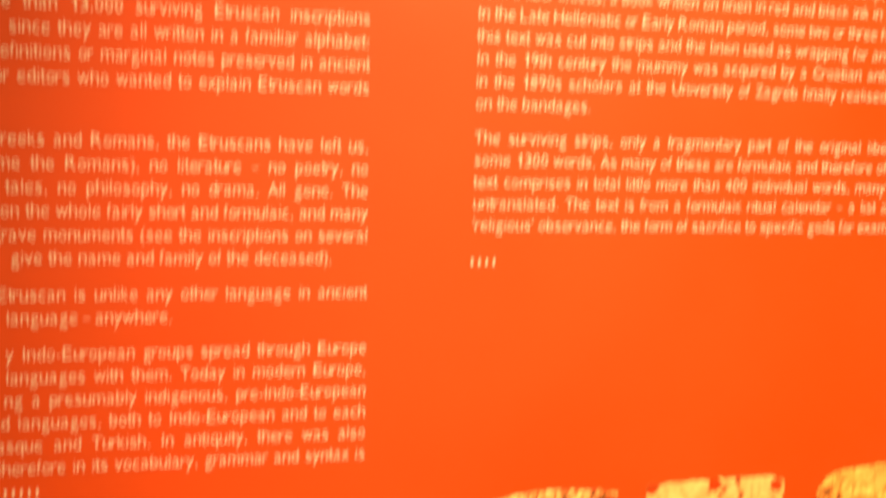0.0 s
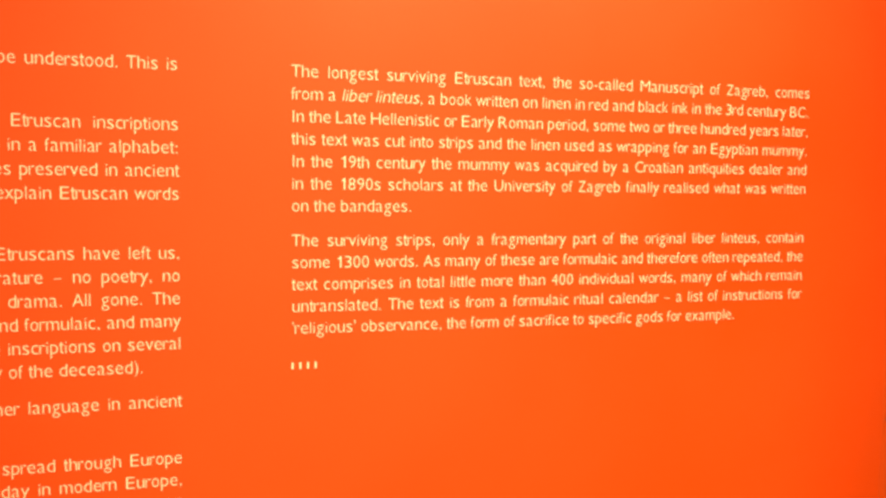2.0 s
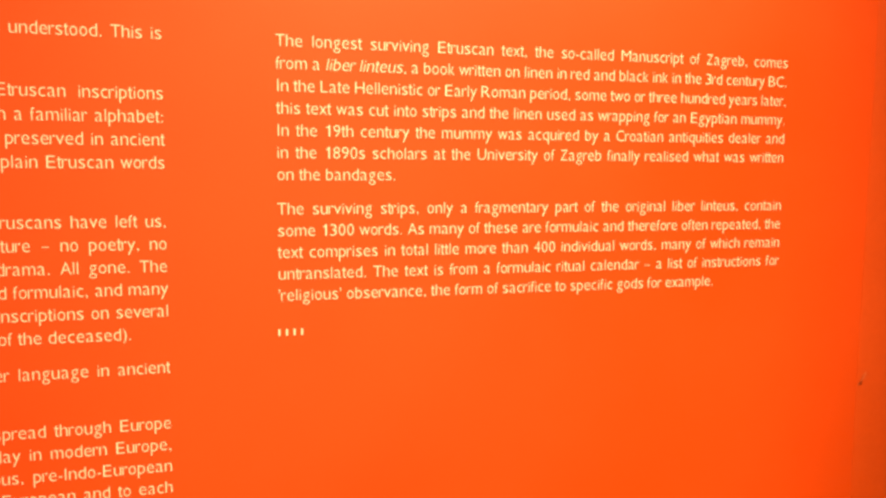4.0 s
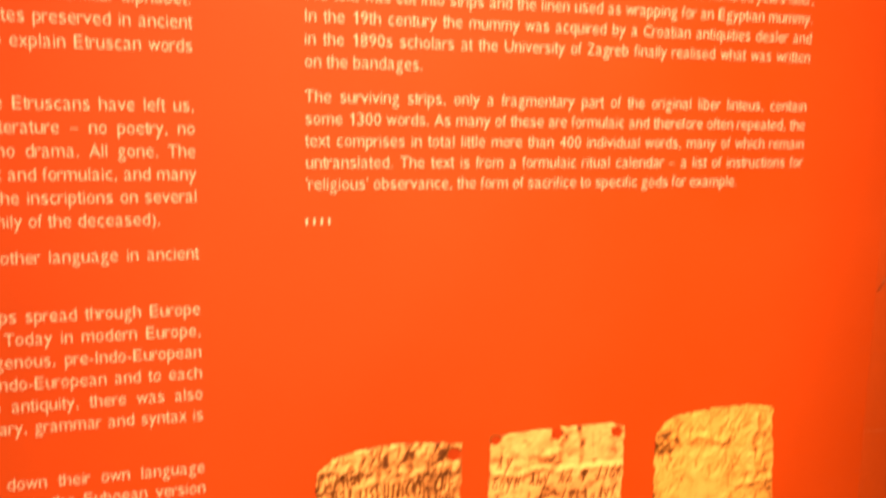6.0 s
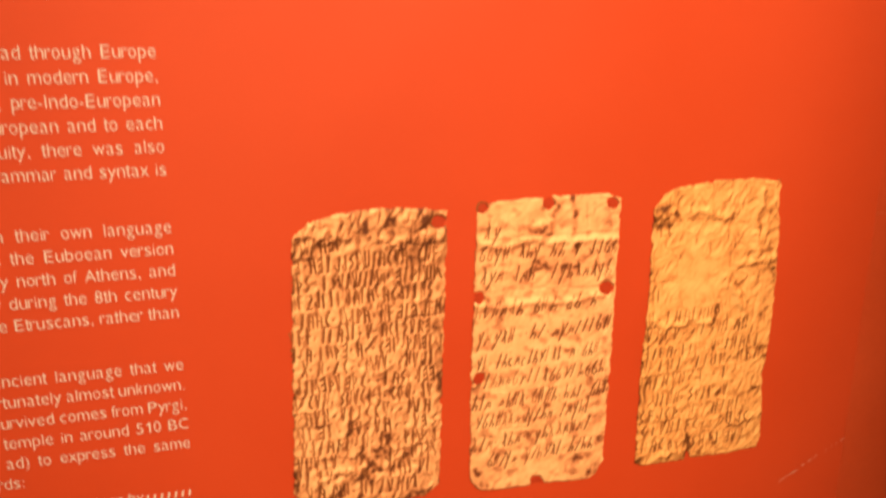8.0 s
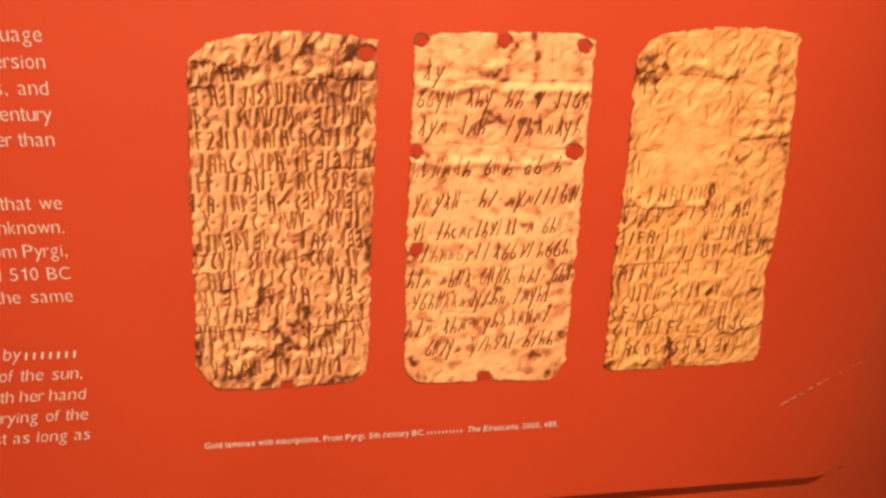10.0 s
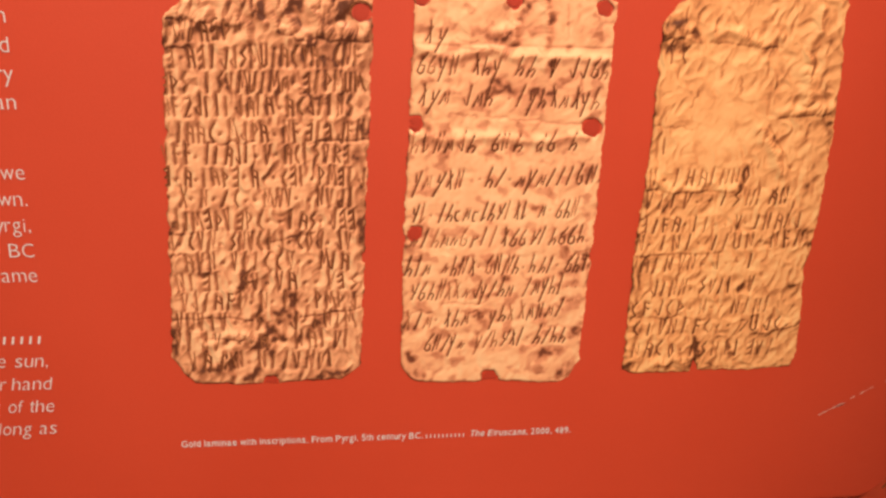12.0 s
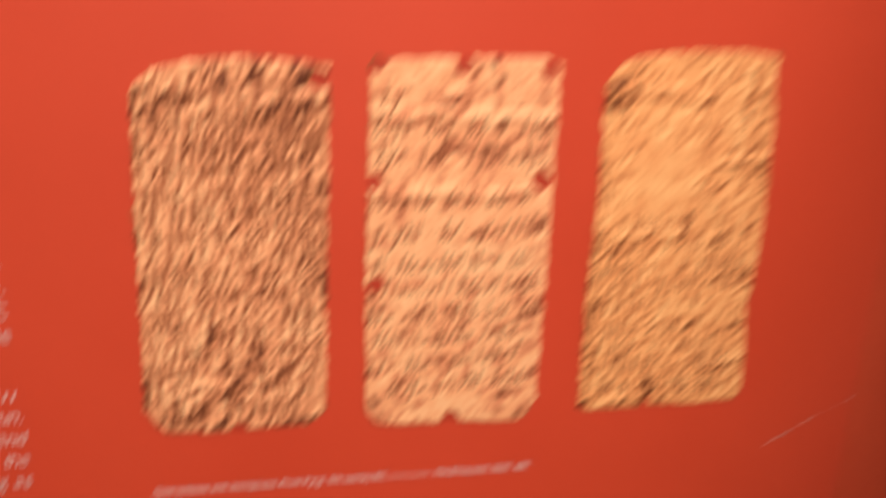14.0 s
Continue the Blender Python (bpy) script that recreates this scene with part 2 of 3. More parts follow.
# right-hand column
RIGHT_EDGE, TOP_RIGHT = 0.3140, 1.6082
FIRST = [
    "The longest surviving Etruscan text, the so-called Manuscript of Zagreb, comes",
    "from a liber linteus, a book written on linen in red and black ink in the 3rd century BC.",
    "In the Late Hellenistic or Early Roman period, some two or three hundred years later,",
    "this text was cut into strips and the linen used as wrapping for an Egyptian mummy.",
    "In the 19th century the mummy was acquired by a Croatian antiquities dealer and",
    "in the 1890s scholars at the University of Zagreb finally realised what was written",
]
for k, text in enumerate(FIRST):
    text_line(text, TOP_RIGHT - k * PITCH, 0.0, RIGHT_EDGE, slanted=("liber", "linteus") if k == 1 else ())
text_line("on the bandages.", TOP_RIGHT - 6 * PITCH, 0.0)
SECOND = [
    "The surviving strips, only a fragmentary part of the original liber linteus, contain",
    "some 1300 words. As many of these are formulaic and therefore often repeated, the",
    "text comprises in total little more than 400 individual words, many of which remain",
    "untranslated. The text is from a formulaic ritual calendar \u2013 a list of instructions for",
]
for k, text in enumerate(SECOND):
    text_line(text, TOP_RIGHT - PARAGRAPH - (6 + k) * PITCH, 0.0, RIGHT_EDGE)
text_line(" ".join(SAMPLE), TOP_RIGHT - PARAGRAPH - 10 * PITCH, 0.0)
bm = bmesh.new()
lay_words(bm, [("#4", 0.0)], UNIT * 1.05, TALL * 0.95, 1.4545)
part("text_line", bm, LETTER, panel, "short row of small white initials")

# left-hand column, set flush right
LEFT_EDGE = -0.0560


def base(lines, gaps):
    """The base line after that many lines and paragraph gaps."""
    return TOP - lines * PITCH - gaps * PARAGRAPH


LEFT = [
    # lines and paragraph gaps above it, first word's left edge, words, words before it
    (0, 0, -0.2037, "language cannot be understood. This is", "n"),
    (1, 1, -0.2216, "than 13,000 surviving Etruscan inscriptions", "more"),
    (2, 1, -0.2283, "since they are all written in a familiar alphabet:", ""),
    (3, 1, -0.2369, "definitions or marginal notes preserved in ancient", ""),
    (4, 1, -0.2254, "editors who wanted to explain Etruscan words", "or"),
    (5, 2, -0.2098, "and Romans, the Etruscans have left us,", "Greeks"),
    (6, 2, -0.2204, "the Romans), no literature \u2013 no poetry, no", "me"),
    (7, 2, -0.2320, "tales, no philosophy, no drama. All gone. The", "-"),
    (8, 2, -0.2233, "the whole fairly short and formulaic, and many", "on"),
    (9, 2, -0.2156, "monuments (see the inscriptions on several", "grave"),
    (10, 3, -0.2378, "Etruscan is unlike any other language in ancient", ""),
    (11, 4, -0.2271, "Indo-European groups spread through Europe", "y"),
    (12, 4, -0.2348, "languages with them. Today in modern Europe,", ""),
    (13, 4, -0.2233, "a presumably indigenous, pre-Indo-European", "ng"),
    (14, 4, -0.2300, "languages, both to Indo-European and to each", "d"),
    (15, 4, -0.2136, "and Turkish. In antiquity, there was also", "Basque"),
    (16, 4, -0.2049, "in its vocabulary, grammar and syntax is", "therefore"),
    (17, 5, -0.1547, "down their own language", "e"),
    (18, 5, -0.1517, "it is the Euboean version", "ar:"),
    (19, 5, -0.1325, "north of Athens, and", "mediately"),
    (20, 5, -0.1555, "Italy during the 8th century", ""),
    (21, 5, -0.1504, "the Etruscans, rather than", "n"),
    (22, 6, -0.1207, "language that we", "ancient"),
    (23, 6, -0.1166, "almost unknown.", "unfortunately"),
    (24, 6, -0.1211, "comes from Pyrgi,", "survived"),
    (25, 6, -0.1218, "in around 510 BC", "temple"),
    (26, 6, -0.1341, "to express the same", "ad)"),
]
for lines, gaps, x, text, lead in LEFT:
    text_line(text, base(lines, gaps), x, LEFT_EDGE, lead)
text_line("give the name and family of the deceased).", base(10, 2), -0.2308, -0.0744)
text_line("language \u2013 anywhere.", base(11, 3), -0.2337, -0.1550)
text_line("#6", base(17, 4), -0.2410)
text_line("words:", base(27, 6), -0.1414 - piece_width("words:", UNIT_LEFT))
ITALIC = [
    (27, -0.1139, "given by #7", "made and"),
    (28, -0.0960, "of the sun,", "the sacrifice"),
    (29, -0.0879, "her hand", "him with"),
    (30, -0.0770, "of the", "burying"),
    (31, -0.0826, "long as", "last as"),
]
for lines, x, text, lead in ITALIC:
    text_line(text, base(lines, 7), x, LEFT_EDGE, lead, "all", "line of slanted white lettering")

# the caption under the photographs, small
CAPTION = "Gold laminae with inscriptions. From Pyrgi. 5th century BC. #10 The Etruscans, 2000, 489.".split()
small = 0.1945 / (sum(piece_width(w, 1.0) for w in CAPTION) + SPACE * (len(CAPTION) - 1))
bm, x, placed = bmesh.new(), 0.0, []
for w in CAPTION:
    placed.append((w, x))
    x += piece_width(w, small) + SPACE * small
tilted = ("The", "Etruscans,")
lay_words(bm, [q for q in placed if q[0] not in tilted], small, small * TALL / UNIT, 1.1098, 0.0, 0.006)
lay_words(bm, [q for q in placed if q[0] in tilted], small, small * TALL / UNIT, 1.1098, 0.2, 0.006)
part("caption", bm, LETTER, panel, "line of very small white lettering")

# ---- the three printed photographs ----
# strokes of the old letters, in a box one high; each stroke is a run of points
STROKES = {      # a pair of letters is a point: across in twentieths, up in tenths from 0.4 below the line
    "i": "cedo",
    "L": "joiech",
    "l": "coceig",
    "N": "becoifjo",
    "M": "aebofhiomhoe",
    "U": "bobfeeifjo",
    "V": "boeeio",
    "A": "becojmke ckki",
    "D": "cecojkch",
    "E": "ieio iobm ikci ifce",
    "F": "cecoin ckij",
    "H": "bebo jejo bjjj",
    "R": "becojlcjke",
    "S": "iocliice",
    "T": "feeo ankn",
    "X": "beko boke",
    "Y": "bofj joce",
    "C": "iockchie",
    "O": "fobkeeiifo",
    ".": "cidi",
    "h": "bedo cggikhje",
    "2": "bnfojlbeje",
    "4": "bmcjji kode",
    "6": "iocjbfgekfjiei",
    "7": "bnjnee",
    "9": "bldhii jmca",
    "x": "boje cfgm",
    "n": "aeekggjkkf",
    "W": "angeko eoge",
    "/": "bego",
    "a": "afejgfji",
    "c": "ijcjbgfeje",
    "d": "jejo jhdebhfkjj",
    "r": "cecj cijj",
}
GLYPHS = {key: [[((ord(run[k]) - 97) / 20, (ord(run[k + 1]) - 97) / 10 - 0.4) for k in range(0, len(run), 2)] for run in text.split()] for key, text in STROKES.items()}
GRID = 0.00042


def inscription(rng, rows, height, tight, slope):
    """The pen strokes of every letter; a row gives its base line at both ends, its left and right end, and its letters."""
    made = []
    for z0, z1, x0, x1, letters in rows:
        step, rise = (x1 - x0) / max(1, len(letters)), (z1 - z0) / max(1, len(letters))
        for k, key in enumerate(letters):
            if key == " ":
                continue
            h = height * rng.uniform(0.84, 1.08)
            w = min(step * tight, height * 0.9) * 2.0
            ox, oz = x0 + step * k + rng.uniform(-0.08, 0.08) * step, z0 + rise * k + rng.uniform(-0.0004, 0.0004)
            lean = slope + rng.uniform(-0.12, 0.12)
            made.append([[(ox + a * w + lean * b * h + rng.uniform(-1, 1) * 0.0002, oz + b * h - (lean - slope) * a * w + rng.uniform(-1, 1) * 0.0002) for a, b in run] for run in GLYPHS[key]])
    return made


def ragged(corners, rng, step, rough):
    """An outline through a few corners, worn uneven between them."""
    out = []
    for (x0, z0), (x1, z1) in zip(corners, corners[1:] + corners[:1]):
        n = max(2, int(math.hypot(x1 - x0, z1 - z0) / step))
        for k in range(n):
            t = k / n
            a = noise.noise(Vector((x0 + (x1 - x0) * t, z0 + (z1 - z0) * t, 0.3)) * 160) * rough
            out.append((x0 + (x1 - x0) * t + a + rng.uniform(-0.3, 0.3) * rough, z0 + (z1 - z0) * t + a * 0.6 + rng.uniform(-0.3, 0.3) * rough))
    return out


def inside(xs, zs, outline):
    """Which points lie within a closed outline."""
    hit = np.zeros(xs.shape, bool)
    for (x0, z0), (x1, z1) in zip(outline, outline[1:] + outline[:1]):
        if z0 == z1:
            continue
        cross = ((z0 > zs) != (z1 > zs)) & (xs < x0 + (zs - z0) * (x1 - x0) / (z1 - z0))
        hit ^= cross
    return hit


def ripples(xs, zs, seed):
    """Smooth gradient noise over two fields of coordinates, about -0.7 to 0.7."""
    turn = np.random.RandomState(seed).uniform(0, 2 * np.pi, (64, 64))
    i, j = np.floor(xs).astype(int), np.floor(zs).astype(int)
    u, v = xs - i, zs - j

    def lean(di, dj):
        a = turn[(j + dj) % 64, (i + di) % 64]
        return np.cos(a) * (u - di) + np.sin(a) * (v - dj)
    fu, fv = u ** 3 * (u * (u * 6 - 15) + 10), v ** 3 * (v * (v * 6 - 15) + 10)
    low, high = lean(0, 0) * (1 - fu) + lean(1, 0) * fu, lean(0, 1) * (1 - fu) + lean(1, 1) * fu
    return (low * (1 - fv) + high * fv) * 1.4


def press(field, x0, z0, run, wide):
    """Lets the field rise to 1 along a run of points."""
    reach = int(2.6 * wide / GRID) + 1
    for (ax, az), (bx, bz) in zip(run, run[1:]):
        n = max(1, int(math.hypot(bx - ax, bz - az) / (wide * 0.5)))
        for k in range(n + 1):
            px, pz = (ax + (bx - ax) * k / n - x0) / GRID, (az + (bz - az) * k / n - z0) / GRID
            i0, j0 = max(0, int(px) - reach), max(0, int(pz) - reach)
            part_of = field[j0:max(0, int(pz) + reach + 2), i0:max(0, int(px) + reach + 2)]
            if part_of.size == 0:
                continue
            jj, ii = np.mgrid[j0:j0 + part_of.shape[0], i0:i0 + part_of.shape[1]]
            np.maximum(part_of, np.exp(-((ii - px) ** 2 + (jj - pz) ** 2) * (GRID / wide) ** 2), out=part_of)


def wandering(ax, az, bx, bz, seed, sway):
    """A line between two points that strays a little from its way."""
    n = 10
    return [(ax + (bx - ax) * k / n + sway * noise.noise(Vector((k * 0.45, az * 90, seed + 3))),
             az + (bz - az) * k / n + sway * 1.6 * noise.noise(Vector((ax * 90 + k * 0.5, az * 70, seed)))) for k in range(n + 1)]


def photograph(label, gold, seed, corners, rows, height, tight, ink, pen, holes, rolls, creases, blots, patches, waves, look_of, calm, worn, slope):
    """A print of a crumpled gold sheet on slightly raised stock: its crumples, rolls, creases, stains, holes and engraved letters.
    look_of: how strongly the picture is modelled, its middle tone, how stained it is and how dark its creases are; calm: where it lies smooth."""
    rng = random.Random(seed)
    outline = ragged(corners, rng, 0.0016, 0.0011)
    x0, z0 = min(x for x, _ in outline) - GRID, min(z for _, z in outline) - GRID
    nx, nz = int((max(x for x, _ in outline) - x0) / GRID) + 3, int((max(z for _, z in outline) - z0) / GRID) + 3
    zs, xs = np.mgrid[0:nz, 0:nx] * GRID
    xs, zs = xs + x0, zs + z0
    keep = inside(xs, zs, outline)
    for hx, hz, r in holes:
        rr = abs(r) * (1 + 0.10 * np.sin(2 * np.arctan2(zs - hz, xs - hx) + hx * 900) + 0.06 * np.sin(5 * np.arctan2(zs - hz, xs - hx) + hz * 700))
        keep &= np.hypot(xs - hx, zs - hz) > rr
    # crumples, in millimetres: for each wave its lengths along x and z, its height and how far it is bent sharp
    relief = np.zeros(xs.shape)
    stray = 1.6 * ripples(xs / 0.008, zs / 0.008, seed + 90)
    for k, (lx, lz, amp, sharp) in enumerate(waves):
        v = ripples(xs / lx + 0.35 * stray, zs / lz + 0.2 * stray, seed + k)
        relief += amp * ((1 - sharp) * v - sharp * 1.6 * (np.abs(v) - 0.2))
    relief *= 1 - 0.7 * np.exp(-((xs - calm[0]) / calm[2]) ** 2 - ((zs - calm[1]) / calm[3]) ** 2)
    letters = inscription(rng, rows, height, tight, slope)
    groove, crease, roll, blot = (np.zeros(xs.shape) for _ in range(4))
    for strokes in letters:
        for run in strokes:
            press(groove, x0, z0, run, pen * 0.8)
    for ax, az, bx, bz in rolls:
        press(roll, x0, z0, wandering(ax, az, bx, bz, seed, 0.004), 0.0024)
    for ax, az, bx, bz in creases:
        press(crease, x0, z0, wandering(ax, az, bx, bz, seed, 0.0012), 0.00062)
    for ax, az, bx, bz in blots:
        press(blot, x0, z0, wandering(ax, az, bx, bz, seed, 0.0014), rng.uniform(0.0013, 0.0021))
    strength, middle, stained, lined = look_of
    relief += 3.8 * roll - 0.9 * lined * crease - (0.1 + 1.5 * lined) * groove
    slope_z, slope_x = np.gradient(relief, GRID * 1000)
    # light from the upper left on the crumples is put into the printed tone
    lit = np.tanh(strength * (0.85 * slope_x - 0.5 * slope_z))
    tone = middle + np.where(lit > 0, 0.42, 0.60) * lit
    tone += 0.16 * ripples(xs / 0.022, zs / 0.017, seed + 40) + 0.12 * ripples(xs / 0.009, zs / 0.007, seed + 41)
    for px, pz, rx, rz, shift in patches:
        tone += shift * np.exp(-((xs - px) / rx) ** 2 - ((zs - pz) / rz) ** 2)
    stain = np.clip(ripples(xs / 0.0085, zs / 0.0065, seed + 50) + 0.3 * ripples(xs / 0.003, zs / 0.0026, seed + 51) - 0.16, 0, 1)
    # stains and blots; creases and grooves also get their shade as darker tone
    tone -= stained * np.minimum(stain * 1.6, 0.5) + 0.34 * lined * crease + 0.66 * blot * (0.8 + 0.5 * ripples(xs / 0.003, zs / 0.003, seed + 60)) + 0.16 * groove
    # the worn rim
    near = keep.astype(float)
    for _ in range(8):
        pad = np.pad(near, 1)
        near = np.minimum.reduce([near, (pad[:-2, 1:-1] + pad[2:, 1:-1] + pad[1:-1, :-2] + pad[1:-1, 2:] + pad[1:-1, 1:-1]) / 5])
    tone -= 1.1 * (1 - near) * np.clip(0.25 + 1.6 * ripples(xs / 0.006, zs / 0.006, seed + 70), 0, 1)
    tall = np.clip(0.0007 + 0.00020 * relief, 0.00015, 0.0016) * near + 0.0001
    index = -np.ones(xs.shape, int)
    quad = keep[:-1, :-1] & keep[1:, :-1] & keep[:-1, 1:] & keep[1:, 1:]
    used = np.zeros(xs.shape, bool)
    for dj in (0, 1):
        for di in (0, 1):
            used[dj:nz - 1 + dj, di:nx - 1 + di] |= quad
    index[used] = np.arange(used.sum())
    verts = np.stack([xs[used], -tall[used], zs[used]], 1)
    j, i = np.nonzero(quad)
    faces = np.stack([index[j, i], index[j, i + 1], index[j + 1, i + 1], index[j + 1, i]], 1)
    me = bpy.data.meshes.new("photograph")
    me.from_pydata(verts.tolist(), [], faces.tolist())
    me.polygons.foreach_set("use_smooth", np.ones(len(me.polygons), bool))
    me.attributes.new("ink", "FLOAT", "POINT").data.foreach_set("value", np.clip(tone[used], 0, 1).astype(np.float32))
    me.materials.append(gold)
    sheet = new("photograph", me)
    sheet.parent = panel
    tagged(sheet, label)

    def over(x, z):
        i, j = min(nx - 1, max(0, int(round((x - x0) / GRID)))), min(nz - 1, max(0, int(round((z - z0) / GRID))))
        j0, i0 = max(0, j - 1), max(0, i - 1)
        return -float(tall[j0:j + 2, i0:i + 2].max())

    def strokes_of(name, runs, layers, taper, text, inks):
        bm = bmesh.new()
        for run in runs:
            for slot, (shift, wide, lift) in enumerate(layers):
                before = len(bm.faces)
                ribbon(bm, [(x + shift[0], z + shift[1]) for x, z in run], wide, 0.0, taper)
                bm.faces.ensure_lookup_table()
                for f in bm.faces[before:]:
                    f.material_index = slot
                    for v in f.verts:
                        v.co.y = over(v.co.x, v.co.z) - lift
        ob = part(name, bm, inks[0], sheet, text)
        for m in inks[1:]:
            ob.data.materials.append(m)
        return ob
    for strokes in letters:
        p = pen * rng.uniform(0.75, 1.15)
        if rng.random() < worn:      # a worn letter keeps only a thin trace of umber
            strokes_of("engraved_letter", strokes, [((-p * 0.2, 0), p * 0.62, 0.00015)], 0.4, "", [MID_INK])
            continue
        strokes_of("engraved_letter", strokes, [((-p * 0.12, 0), p * 0.95, 0.00012), ((-p * 0.2, 0), p * 0.62, 0.00018)], 0.45, "", [MID_INK, ink])
    for hx, hz, r in holes:
        ring = [(hx + 0.86 * abs(r) * math.cos(radians(20 * k)), hz + 0.86 * abs(r) * math.sin(radians(20 * k))) for k in range(18)]
        within = inside(np.array([x for x, _ in ring]), np.array([z for _, z in ring]), outline)
        if within.sum() > 10:
            bm = bmesh.new()
            ring = [q if ok else (hx + (q[0] - hx) * 0.25, hz + (q[1] - hz) * 0.25) for q, ok in zip(ring, within)]
            bm.faces.new([bm.verts.new((x, -0.0004, z)) for x, z in ring])
            part("nail_hole", bm, HOLE_INK, sheet, "round nail hole printed in darker red")
        if r > 0:
            arc = [(hx + r * 1.12 * math.cos(radians(20 + 22 * k)), hz + r * 1.12 * math.sin(radians(20 + 22 * k))) for k in range(10)]
            strokes_of("hole_rim", [arc], [((0, 0), 0.0011, 0.00014), ((0, 0), 0.0006, 0.0002)], 0.3, "dark torn rim of a nail hole", [MID_INK, BROWN_INK])
    return sheet


ONE = [
    (1.3026, 1.3033, 0.0061, 0.0381, "MN/AED."), (1.2913, 1.2938, 0.0058, 0.0871, "E.AEiLLSMUiACVA.CNF"), (1.2804, 1.2832, 0.0023, 0.0886, "EDS.iSVMUiMn.EiDMUM"),
    (1.2709, 1.2728, 0.0028, 0.0849, "NF2LiiiLAiA.ACLiiNS"), (1.2600, 1.2611, 0.0072, 0.0892, "iAAC.MLDA.NFEiELFN"), (1.2501, 1.2514, 0.0014, 0.0828, "VFF.iiALi.V.ACiSVRE"),
    (1.2400, 1.2411, 0.0012, 0.0888, "E.A.iADE.A..CEi.DMEiL"), (1.2308, 1.2311, 0.0023, 0.0851, ".X.N./C..MNV..NVLi"), (1.2201, 1.2207, 0.0037, 0.0861, "LiMEDVEDC..iAS.LEE"),
    (1.2106, 1.2109, 0.0009, 0.0838, "L.CVN.SNVCiL.COL.LV"), (1.2008, 1.2010, 0.0082, 0.0828, "AVN.ViiCCV..MiA"), (1.1913, 1.1911, 0.0041, 0.0873, "NiEi.SV.VA..VES"),
    (1.1813, 1.1820, 0.0048, 0.0862, "VLiAFi.N.i..DMDL"), (1.1712, 1.1716, 0.0016, 0.0852, "VNViV..S..L.iNiM"), (1.1615, 1.1616, 0.0013, 0.0844, "YiLV...A..NAiVi"),
    (1.1514, 1.1511, 0.0078, 0.0763, "VALMN.NiiVNVi"),
]
